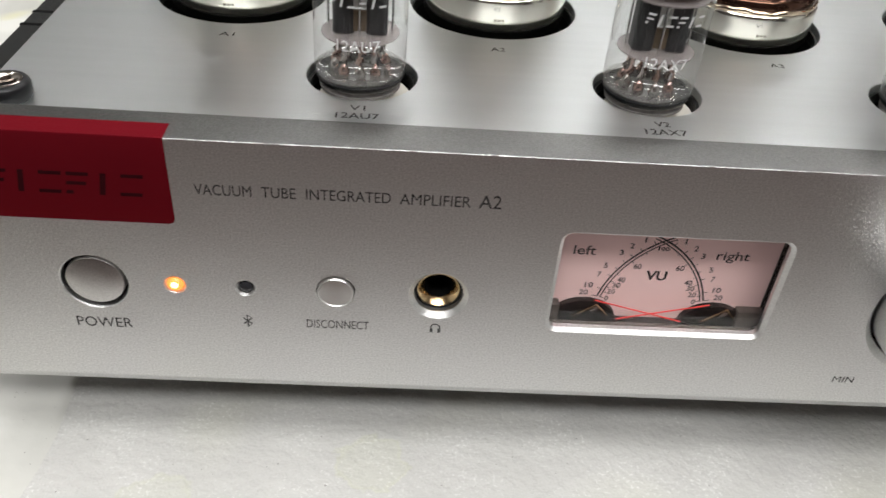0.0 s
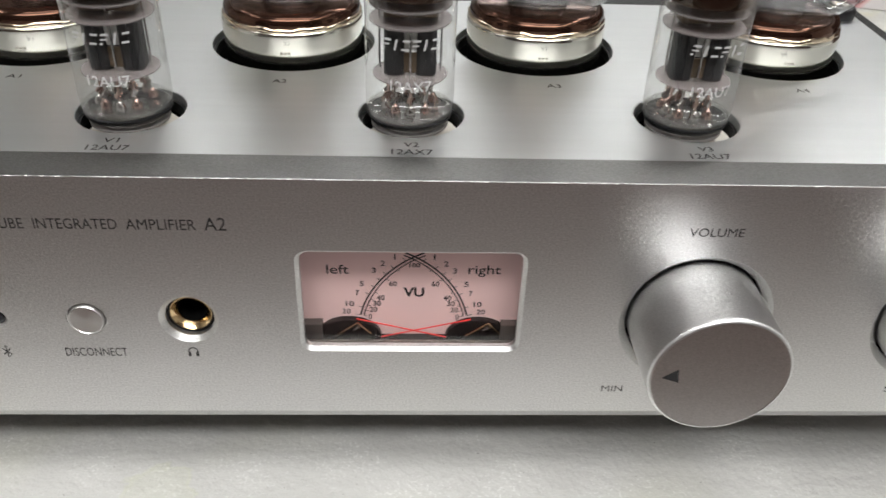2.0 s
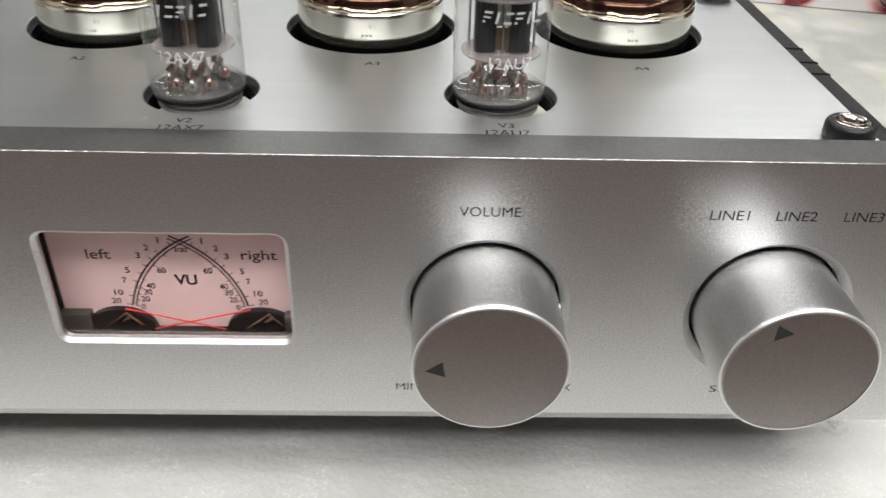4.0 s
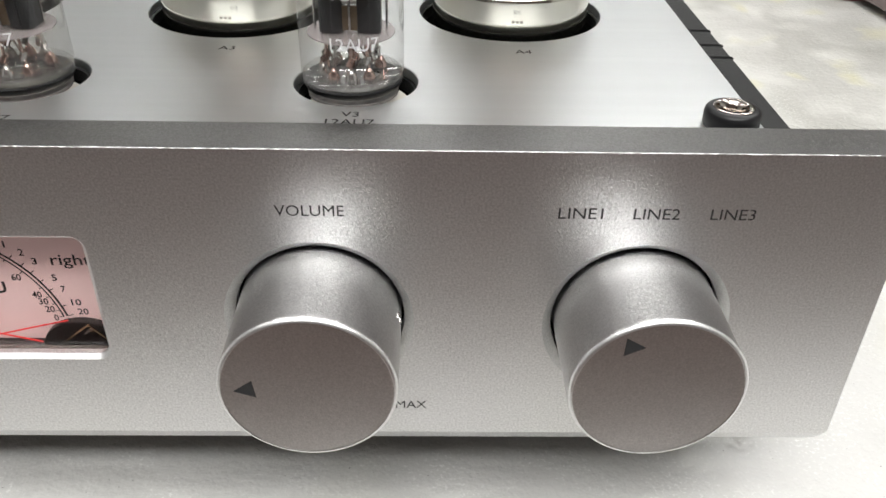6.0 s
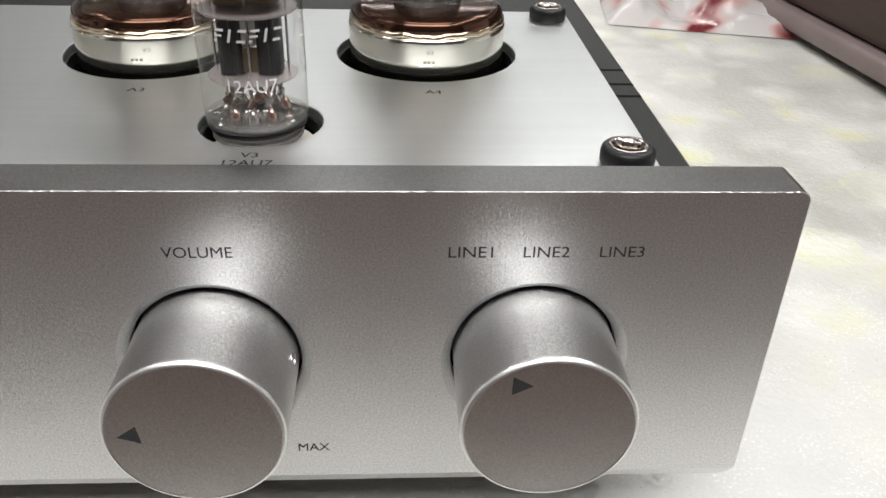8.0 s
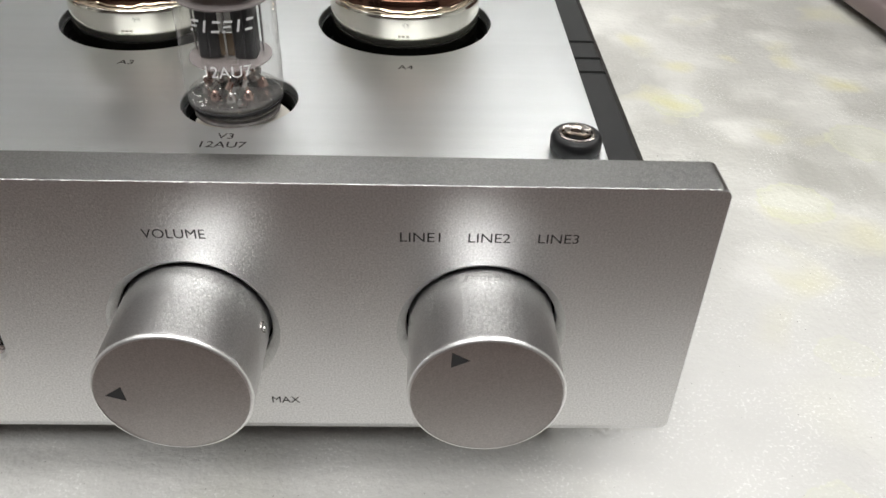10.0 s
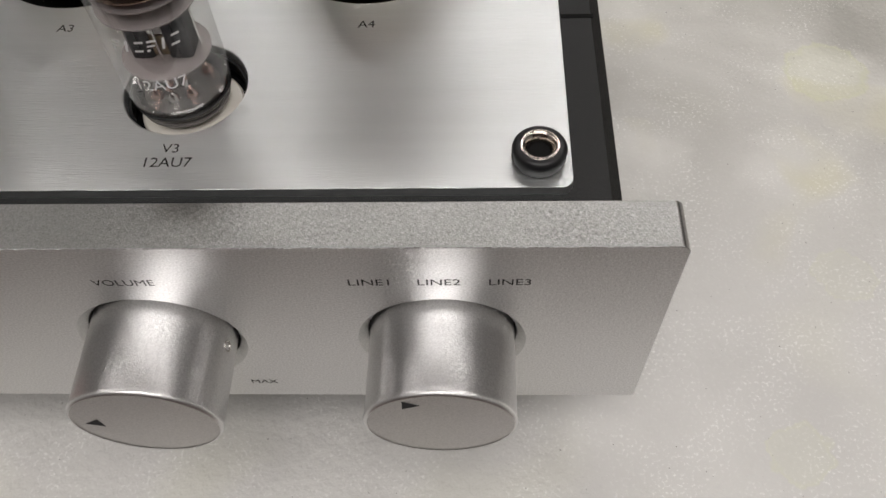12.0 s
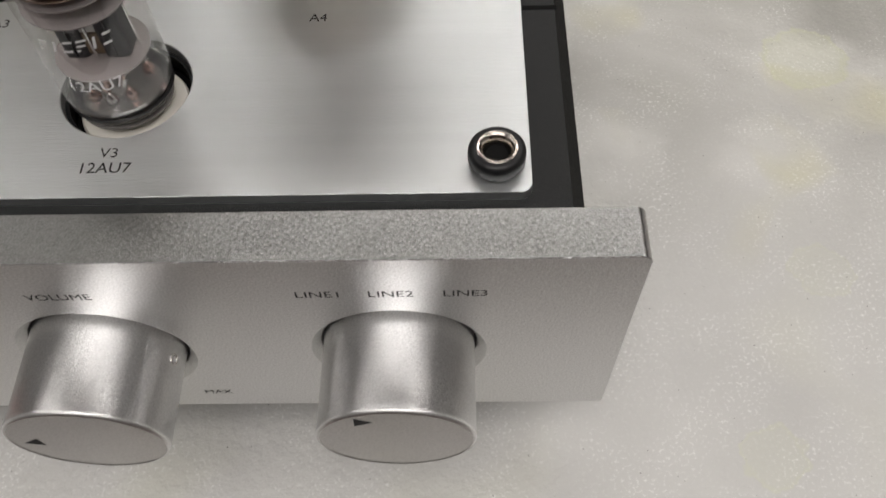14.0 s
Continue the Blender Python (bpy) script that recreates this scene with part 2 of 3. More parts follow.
        nt.links.new(r2.outputs["Result"], ramp.inputs["Fac"])
        col = mix(ramp.outputs["Color"], col, (0.62, 0.64, 0.43))
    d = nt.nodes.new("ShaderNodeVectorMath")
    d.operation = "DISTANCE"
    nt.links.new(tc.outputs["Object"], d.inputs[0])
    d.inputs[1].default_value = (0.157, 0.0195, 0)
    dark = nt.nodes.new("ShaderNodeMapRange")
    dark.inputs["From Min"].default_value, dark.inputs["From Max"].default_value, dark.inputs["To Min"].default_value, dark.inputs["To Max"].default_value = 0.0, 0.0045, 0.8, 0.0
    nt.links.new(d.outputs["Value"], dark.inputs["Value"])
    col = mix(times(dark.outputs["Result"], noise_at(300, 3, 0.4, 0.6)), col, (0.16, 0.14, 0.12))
    speck = noise_at(900, 1, 0.77, 0.8)
    col = mix(speck, col, (0.2, 0.19, 0.17))
    if glints:
        # near-white dots paint the foam's sparkle into its colour
        glint_spots = times(noise_at(1100, 2, 0.55, 0.72, 0.5), noise_at(60, 3, 0.42, 0.65, 1.0, 0.15))
        col = mix(glint_spots, col, (0.97, 0.97, 0.95))
    nt.links.new(col, b.inputs["Base Color"])
    v = nt.nodes.new("ShaderNodeTexNoise")
    v.inputs["Scale"].default_value, v.inputs["Detail"].default_value = 330, 4
    nt.links.new(tc.outputs["Object"], v.inputs["Vector"])
    bump = nt.nodes.new("ShaderNodeBump")
    bump.inputs["Strength"].default_value, bump.inputs["Distance"].default_value = relief, 0.0012
    nt.links.new(v.outputs["Fac"], bump.inputs["Height"])
    nt.links.new(bump.outputs["Normal"], b.inputs["Normal"])
    nt.links.new(noise_at(60, 3, 0.3, 0.7, 0.62, 0.42), b.inputs["Roughness"])
    return m


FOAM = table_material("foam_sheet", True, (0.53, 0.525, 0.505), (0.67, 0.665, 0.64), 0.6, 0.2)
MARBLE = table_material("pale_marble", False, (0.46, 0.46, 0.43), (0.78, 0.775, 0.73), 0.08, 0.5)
# Unseen wall, added dark brown to keep the panel's reflection dark.
WALL_SOUTH = mat("dark_unseen_wall", (0.06, 0.042, 0.036), 0.8, vary=0.1, vary_scale=3)
WALL = mat("painted_wall", (0.68, 0.69, 0.67), 0.8, vary=0.06, vary_scale=3)
CEIL = mat("ceiling_paint", (0.7, 0.7, 0.68), 0.9, vary=0.04, vary_scale=3)
# Unseen floor, its brown chosen to darken and tint the panel's reflection.
FLOOR = mat("dark_unseen_floor", (0.09, 0.057, 0.047), 0.4, vary=0.1, vary_scale=4)
HOUSING = mat("white_enamel", (0.75, 0.75, 0.75), 0.4)
PLINTH = mat("pinkish_grey_lacquer", (0.23, 0.18, 0.175), 0.25, vary=0.15, vary_scale=40)
BROWN = mat("dark_brown_wood", (0.05, 0.022, 0.014), 0.4, grain=0.2, grain_scale=60, stretch=(1, 1, 12), vary=0.4, vary_scale=30)

# ---- mesh helpers, in centimetres ----
CM = 0.01


def finish(bm, name, material, parent=None, label="", angle=35.0, unit=CM, weld=True, second=None, recalc=True):
    if weld:
        bmesh.ops.remove_doubles(bm, verts=bm.verts, dist=1e-5)
    if recalc:
        bmesh.ops.recalc_face_normals(bm, faces=bm.faces)
    limit = radians(angle)
    for f in bm.faces:
        f.smooth = True
    for e in bm.edges:
        if len(e.link_faces) != 2 or e.calc_face_angle(0) > limit:
            e.smooth = False
    bmesh.ops.scale(bm, vec=(unit, unit, unit), verts=bm.verts)
    me = bpy.data.meshes.new(name)
    bm.to_mesh(me)
    bm.free()
    me.materials.append(material)
    if second:
        me.materials.append(second)
    ob = new(name, me)
    if parent:
        ob.parent = parent
    if label:
        tagged(ob, label)
    return ob


def part(name, bm, material, parent, label="", angle=35.0, second=None, recalc=True):
    return finish(bm, name, material, parent, label, angle, second=second, recalc=recalc)


def empty(name, x, y, z, label, category, group=""):
    ob = new(name)
    ob.location = (x * CM, y * CM, z * CM)
    ob.empty_display_size = 0.01
    return tagged(ob, label, category, group)


def circle(cx, cy, r, n=48):
    return lambda off=0.0: [(cx + (r + off) * math.cos(2 * math.pi * i / n), cy + (r + off) * math.sin(2 * math.pi * i / n)) for i in range(n)]


def rrect(x0, y0, x1, y1, r, n=6):
    def at(off=0.0):
        a0, b0, a1, b1, q = x0 - off, y0 - off, x1 + off, y1 + off, max(r + off, 0.01)
        pts = []
        for cx, cy, s in ((a1 - q, b1 - q, 0), (a0 + q, b1 - q, 90), (a0 + q, b0 + q, 180), (a1 - q, b0 + q, 270)):
            pts += [(cx + q * math.cos(radians(s + 90 * k / n)), cy + q * math.sin(radians(s + 90 * k / n))) for k in range(n + 1)]
        return pts
    return at


def poly(pts):
    return lambda off=0.0: list(pts)


XZ = Matrix(((1, 0, 0, 0), (0, 0, 1, 0), (0, 1, 0, 0), (0, 0, 0, 1)))
XY = Matrix(((1, 0, 0, 0), (0, 1, 0, 0), (0, 0, -1, 0), (0, 0, 0, 1)))


def slab(outer, holes, w0, w1, m, edge=0.0, backed=True, rim=1):
    """A plate between depths w0 and w1 behind its face; outer and holes are outline functions, each hole with its chamfer."""
    bm = bmesh.new()
    sides = [(outer, -edge, edge, None)] + [(h[0], h[1], h[1], h[2] if len(h) > 2 else None) for h in holes]

    def loop(pts, w):
        return [bm.verts.new(m @ Vector((x, y, w))) for x, y in pts]

    def ring(a, b, tone=0):
        for i in range(len(a)):
            j = (i + 1) % len(a)
            bm.faces.new((a[i], a[j], b[j], b[i])).material_index = tone

    front, back = [], []
    for outline, off, c, pocket in sides:
        a = loop(outline(off), w0)
        front.append(a)
        if c:
            k = loop(outline(0), w0 + c)
            ring(a, k, rim if outline is outer else 1)
        else:
            k = a
        if pocket:
            lip, wide = loop(outline(0), w0 + pocket[0]), loop(outline(pocket[1]), w0 + pocket[0])
            ring(k, lip)
            ring(lip, wide)
            k = wide
        b = loop(outline(pocket[1] if pocket else 0), w1)
        ring(k, b)
        back.append(b)
    for loops in (front, back) if backed else (front,):
        edges = []
        for a in loops:
            for i in range(len(a)):
                pair = (a[i], a[(i + 1) % len(a)])
                edges.append(bm.edges.get(pair) or bm.edges.new(pair))
        bmesh.ops.triangle_fill(bm, use_beauty=True, edges=edges)
    return bm


def lathe(profile, n=48, m=None, bm=None):
    """Turns (r, h) pairs about the z axis."""
    bm = bm or bmesh.new()
    m = m or Matrix()
    rings = []
    for r, h in profile:
        if r < 1e-6:
            rings.append([bm.verts.new(m @ Vector((0, 0, h)))])
        else:
            rings.append([bm.verts.new(m @ Vector((r * math.cos(2 * math.pi * i / n), r * math.sin(2 * math.pi * i / n), h))) for i in range(n)])
    for a, b in zip(rings, rings[1:]):
        for i in range(n):
            j = (i + 1) % n
            if len(a) == 1 and len(b) > 1:
                bm.faces.new((a[0], b[j], b[i]))
            elif len(b) == 1 and len(a) > 1:
                bm.faces.new((a[i], a[j], b[0]))
            elif len(a) > 1:
                bm.faces.new((a[i], a[j], b[j], b[i]))
    return bm


def facing(x, y, z):
    """Lathe axis towards the front of the amplifier."""
    return Matrix.Translation((x, y, z)) @ Matrix.Rotation(radians(90), 4, "X")


def box(x0, y0, z0, x1, y1, z1, bm=None, bevel=0.0):
    bm = bm or bmesh.new()
    v = [bm.verts.new((x, y, z)) for x in (x0, x1) for y in (y0, y1) for z in (z0, z1)]
    fs = [bm.faces.new([v[i] for i in f]) for f in ((0, 1, 3, 2), (4, 6, 7, 5), (0, 4, 5, 1), (2, 3, 7, 6), (0, 2, 6, 4), (1, 5, 7, 3))]
    if bevel:
        bmesh.ops.bevel(bm, geom=list({e for f in fs for e in f.edges}), offset=bevel, segments=3, affect="EDGES", profile=0.5)
    return bm


def rod(a, b, r, n=8, bm=None):
    a, b = Vector(a), Vector(b)
    turn = (b - a).to_track_quat("Z", "Y").to_matrix().to_4x4()
    return lathe([(0, 0), (r, 0), (r, (b - a).length), (0, (b - a).length)], n, Matrix.Translation(a) @ turn, bm)


def ribbon(pts, width, m, bm=None):
    """A thin printed line along 2D points."""
    bm = bm or bmesh.new()
    rows = []
    for i, p in enumerate(pts):
        q0, q1 = pts[max(i - 1, 0)], pts[min(i + 1, len(pts) - 1)]
        d = Vector((q1[0] - q0[0], q1[1] - q0[1])).normalized() * width / 2
        rows.append([bm.verts.new(m @ Vector((p[0] - s * d.y, p[1] + s * d.x, 0))) for s in (-1, 1)])
    for a, b in zip(rows, rows[1:]):
        bm.faces.new((a[0], a[1], b[1], b[0]))
    return bm


def letters(body, width, height, bold=0.0):
    """A bmesh of flat letters with the given width and height, centred on the origin of the xy plane."""
    cu = bpy.data.curves.new("letters", "FONT")
    cu.body, cu.resolution_u, cu.offset = body, 3, bold
    ob = new("letters", cu)
    dg = bpy.context.evaluated_depsgraph_get()
    me = bpy.data.meshes.new_from_object(ob.evaluated_get(dg))
    bm = bmesh.new()
    bm.from_mesh(me)
    bpy.data.objects.remove(ob)
    bpy.data.curves.remove(cu)
    bpy.data.meshes.remove(me)
    xs, ys = [v.co.x for v in bm.verts], [v.co.y for v in bm.verts]
    for v in bm.verts:
        v.co.x = ((v.co.x - min(xs)) / (max(xs) - min(xs)) - 0.5) * width
        v.co.y = ((v.co.y - min(ys)) / (max(ys) - min(ys)) - 0.5) * height
    return bm


def lettering(body, x, y, z, width, height, material, parent, m=XZ, name="lettering", bold=0.0):
    bm = letters(body, width, height, bold)
    for v in bm.verts:
        v.co = Vector((x, y, z)) + m.to_3x3() @ v.co
    return part(name, bm, material, parent)


# ---- room and table ----
# Unseen room shell, added around the table to bounce light and fill reflections.
def room():
    w = 0.1
    def shell(name, x0, y0, z0, x1, y1, z1, material):
        return tagged(finish(box(x0, y0, z0, x1, y1, z1), name, material, unit=1.0), kind="structure")
    shell("floor", -3.1, -2.1, -0.85, 3.1, 6.6, -0.75, FLOOR)
    shell("ceiling", -3.1, -2.1, 2.15, 3.1, 6.6, 2.25, CEIL)
    shell("wall_north", -3.1, 6.5, -0.75, 3.1, 6.6, 2.15, WALL)
    shell("unseen_wall_south", -3.1, -2.1, -0.75, 3.1, -2.0, 2.15, WALL_SOUTH)
    shell("wall_east", 3.0, -2.0, -0.75, 3.1, 6.5, 2.15, WALL)
    shell("wall_west", -3.1, -2.0, -0.75, -3.0, 6.5, 2.15, WALL)
    for (x, y, z), sx, sy, watts in LIGHTS:
        # housing added above each unseen lamp
        lamp = tagged(new("unseen_ceiling_light"), "white enamel batten light added on the unseen ceiling", "ceiling light", "ceiling lights")
        lamp.location = (x, y, 2.15)
        finish(box(-sx / 2 - 0.02, -sy / 2 - 0.02, -0.05, sx / 2 + 0.02, sy / 2 + 0.02, 0, bevel=0.01), "housing", HOUSING, lamp, unit=1.0)


def table():
    top = tagged(new("work_table"), "pale marbled grey-white tabletop with yellowish blotches", "table")
    # front edge, unseen, cut short so the panel mirrors the dark floor
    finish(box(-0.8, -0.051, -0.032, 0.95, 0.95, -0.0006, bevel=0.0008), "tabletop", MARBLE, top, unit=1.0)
    for x in (-0.72, 0.87):
        for y in (-0.01, 0.88):
            finish(box(x - 0.03, y - 0.03, -0.75, x + 0.03, y + 0.03, -0.032), "leg", BLACK_COAT, top, unit=1.0)


def foam_sheet():
    n = 40
    left = [(-13.9 + 0.18 * noise.noise((k * 0.5, 3.1, 0)) - 0.2 * (k < 8), -5.0 + 99.1 * (k / n) ** 2) for k in range(n + 1)]
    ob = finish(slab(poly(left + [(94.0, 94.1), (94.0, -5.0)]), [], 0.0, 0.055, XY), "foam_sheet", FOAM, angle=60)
    tagged(ob, "thin white sparkling foam sheet laid over the table", "foam sheet")


room()
table()
foam_sheet()

# ---- amplifier ----
amp = empty("amplifier", 0, 0, 0.9, "silver aluminium vacuum tube amplifier with black chassis on the table", "amplifier")
KNOBS = ((6.35, 4.19), (12.12, 4.19))
VX = (-6.72, 0.0, 6.8)
AX = (-10.32, -3.38, 3.57, 10.38)
PX, PB, PT = 16.46, 0.98, 7.67

bm = slab(
    rrect(-PX, PB, PX, PT, 0.2), [
        (rrect(-2.33, 3.33, 2.39, 5.9, 0.2), 0.085, (0.2, 0.45)),
        (circle(-11.98, 4.12, 0.69), 0.025), (circle(-10.32, 4.13, 0.17, 24), 0.06), (circle(-8.86, 4.12, 0.15, 24), 0.07),
        (circle(-6.97, 4.13, 0.40), 0.03), (circle(-4.79, 4.13, 0.53), 0.11),
        (circle(*KNOBS[0], 1.535, 96), 0.178), (circle(*KNOBS[1], 1.535, 96), 0.178)],
    0, 0.97, XZ, edge=0.014, rim=3)
for q in bm.verts:
    low = max(0.0, 1 - (q.co.z - PB) / 0.55)
    if q.co.y < 0.001:
        q.co.z += 0.39 * low
    elif q.co.y < 0.04:
        q.co.y += 0.235 * low
panel = part("front_panel", bm, ALU, amp, "bead-blasted aluminium front panel", angle=20, second=ALU_EDGE)
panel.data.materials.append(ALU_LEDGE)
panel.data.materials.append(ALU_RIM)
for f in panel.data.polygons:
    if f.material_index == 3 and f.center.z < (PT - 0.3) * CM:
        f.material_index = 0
    # the top face takes the darkened copy
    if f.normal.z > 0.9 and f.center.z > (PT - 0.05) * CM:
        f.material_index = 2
part("panel_backing", slab(rrect(-15.2, 1.75, 15.2, 6.6, 0.1), [(rrect(-2.78, 2.88, 2.86, 6.35, 0.2), 0)], 0.975, 1.1, XZ), HOLE_SHADE, amp)

WORDS = [("VACUUM", -9.105, 6.58, 1.09, 0.25), ("TUBE", -8.04, 6.58, 0.66, 0.25), ("INTEGRATED", -6.69, 6.585, 1.64, 0.25), ("AMPLIFIER", -5.005, 6.585, 1.39, 0.25), ("A2", -3.93, 6.61, 0.44, 0.31), ("POWER", -11.96, 3.0, 1.18, 0.28),
         ("DISCONNECT", -6.935, 3.2, 1.35, 0.24), ("VOLUME", 6.32, 6.535, 1.16, 0.21), ("LINE1", 10.855, 6.53, 0.75, 0.21), ("LINE2", 12.14, 6.53, 0.78, 0.21),
         ("LINE3", 13.43, 6.53, 0.76, 0.21), ("MIN", 4.78, 2.12, 0.5, 0.19), ("MAX", 8.01, 2.13, 0.6, 0.19), ("SELECT", 12.0, 2.13, 1.3, 0.19)]
for body, x, z, w, h in WORDS:
    lettering(body, x, -0.004, z, w, h, INK, panel)

# wireless and headphone symbols
bm = ribbon([(-0.09, 0.09), (0.09, -0.08), (0, -0.17), (0, 0.17), (0.09, 0.08), (-0.09, -0.09)], 0.028, Matrix.Translation((-8.88, -0.004, 3.2)) @ XZ)
part("wireless_symbol", bm, INK, panel)
bm = ribbon([(0.1 * math.cos(radians(a)), 0.02 + 0.11 * math.sin(radians(a))) for a in range(-20, 201, 20)], 0.03, Matrix.Translation((-4.81, -0.004, 3.2)) @ XZ)
for s in (-1, 1):
    ribbon([(s * 0.085, 0.0), (s * 0.085, -0.12)], 0.06, Matrix.Translation((-4.81, -0.004, 3.2)) @ XZ, bm)
part("headphone_symbol", bm, INK, panel)

# red badge that folds over the top edge of the panel
bm = bmesh.new()
low = [(-15.4 + 0.12, 5.72), (-10.1 - 0.12, 5.72), (-10.1 - 0.035, 5.755), (-10.1, 5.84)]
face = [bm.verts.new((x, -0.006, z)) for x, z in [(-15.4, 5.84)] + low]
rail = [[bm.verts.new((x, y, z)) for x in (-15.4, -10.1)] for y, z in ((-0.006, 7.655), (0.008, 7.676), (0.54, 7.676))]
bm.faces.new(face + [rail[0][1], rail[0][0]])
for a, b in zip(rail, rail[1:]):
    bm.faces.new((a[0], a[1], b[1], b[0]))
badge = part("badge", bm, RED, amp, "dark red anodised badge folded over the panel edge")
for i in range(6):
    bm = bmesh.new()
    x0 = -13.62 + 0.51 * i
    strokes = ([(0.0, 0.42, 0.42, 0.5), (0.0, 0.21, 0.38, 0.29), (0.0, 0.0, 0.14, 0.08)], [(0.12, 0.0, 0.23, 0.5)], [(0.0, 0.42, 0.42, 0.5), (0.0, 0.0, 0.42, 0.08)])[i % 3]
    for u0, v0, u1, v1 in strokes:
        bm.faces.new([bm.verts.new((x0 + u + 0.16 * v, -0.01, 6.34 + v)) for u, v in ((u0, v0), (u1, v0), (u1, v1), (u0, v1))])
    part("emblem_bar", bm, RED_DARK, badge)

# black chassis behind the panel, with dark strips painted for its rail slots
chassis = part("chassis", slab(rrect(-15.62, 0.98, 15.62, 27.0, 0.15), [(circle(x, 4.45, 1.2, 40), 0) for x in VX] + [(circle(x, 9.25, 2.24, 48), 0) for x in AX],
               -6.78, -6.5, XY, edge=0.24, rim=0), BLACK_COAT, amp, "black powder-coated steel chassis")
part("chassis_body", slab(rrect(-15.58, 0.98, 15.58, 26.95, 0.15), [], -3.9, -1.2, XY), BLACK_COAT, amp)
bm = bmesh.new()
for x0, y0, x1, y1 in ((-15.6, 1.0, -15.3, 26.9), (15.3, 1.0, 15.6, 26.9), (-15.3, 26.7, 15.3, 26.9), (-15.3, 1.0, 15.3, 1.15)):
    box(x0, y0, 1.2, x1, y1, 6.5, bm)
part("chassis_wall", bm, BLACK_COAT, amp)
for side in (-1, 1):
    for y in (6.68, 7.5, 8.55):
        part("rail_slot_shade", box(side * 14.7 - 0.0, y - 0.06, 6.76, side * 15.42, y + 0.06, 6.79), HOLE_SHADE, amp)

plate = part("top_plate", slab(rrect(-14.66, 1.78, 14.66, 13.15, 0.22),
             [(circle(x, 4.45, 1.28, 56), 0.02) for x in VX] + [(circle(x, 9.25, 2.3, 64), 0.02) for x in AX],
             -7.0, -6.782, XY, edge=0.006), ALU_TOP, amp, "brushed aluminium top plate", angle=20)
for x, a, b in zip(VX, ("V1", "V2", "V3"), ("12AU7", "12AX7", "12AU7")):
    lettering(a, x, 2.8, 7.006, 0.34, 0.22, INK_TOP, plate, Matrix())
    lettering(b, x + 0.02, 2.45, 7.006, 0.93, 0.24, INK_TOP, plate, Matrix())
for x, a in ((-10.2, "A1"), (-3.43, "A2"), (3.76, "A3"), (10.45, "A4")):
    lettering(a, x, 6.27, 7.006, 0.37, 0.22, INK_TOP, plate, Matrix())

for sx in (-1, 1):
    for y in (2.5, 12.4):
        m = Matrix.Translation((sx * 14.03, y, 7.0))
        bump = part("rubber_bumper", lathe([(0.42, 0), (0.5, 0.0), (0.525, 0.05), (0.53, 0.26), (0.515, 0.32), (0.48, 0.365), (0.43, 0.385), (0.38, 0.385)], 48, m), RUBBER, amp, "black rubber bumper with a nickel eyelet")
        part("eyelet", lathe([(0.385, 0.37), (0.38, 0.395), (0.36, 0.405), (0.325, 0.4), (0.275, 0.36), (0.23, 0.28), (0.2, 0.18), (0.195, 0.03)], 40, m), NICKEL, bump, "shiny nickel eyelet")
        # black disc in place of the shade down the eyelet
        part("eyelet_hole_shade", lathe([(0.213, 0.2), (0.2, 0.21), (0, 0.21)], 24, m), HOLE_SHADE, bump)

# power button, lamps, switch and jack
part("power_button", lathe([(0.61, -0.6), (0.61, -0.08), (0.59, -0.045), (0.4, 0.0), (0, 0.02)], 56, facing(-11.98, 0, 4.12)), ALU_FACE, amp, "round silver power button")
part("button_well", lathe([(0.69, -0.6), (0.6, -0.6)], 40, facing(-11.98, 0, 4.12)), HOLE_SHADE, amp)
part("pilot_lamp", lathe([(0.17, -0.3), (0.17, -0.02), (0.13, 0.03), (0, 0.05)], 24, facing(-10.32, 0, 4.13)), LED_ON, amp, "glowing amber pilot lamp")
part("lamp_core", lathe([(0.085, 0.035), (0.06, 0.055), (0, 0.06)], 20, facing(-10.32, 0, 4.15)), LED_CORE, amp)
part("wireless_lamp", lathe([(0.148, -0.3), (0.148, -0.03), (0.11, 0.0), (0, 0.01)], 24, facing(-8.86, 0, 4.12)), LED_DARK, amp, "dark unlit lamp")
part("disconnect_button", lathe([(0.385, -0.5), (0.385, 0.04), (0.37, 0.065), (0.345, 0.07), (0.335, 0.058), (0, 0.058)], 64, facing(-6.97, 0, 4.13)), SPUN, amp, "small spun-metal push button")
jack = part("headphone_jack", lathe([(0.528, -0.11), (0.5, -0.12), (0.46, -0.12)], 48, facing(-4.79, 0.12, 4.13)), RUBBER, amp, "black jack socket with brass bush")
part("bush", lathe([(0.46, -0.16), (0.46, -0.1), (0.44, -0.08), (0.32, -0.2), (0.3, -0.26)], 48, facing(-4.79, 0.12, 4.13)), GOLD, jack, "polished brass bush")
part("socket_hole", lathe([(0.3, -0.22), (0.28, -0.92), (0, -0.92)], 32, facing(-4.79, 0.12, 4.13)), HOLE_SHADE, jack)


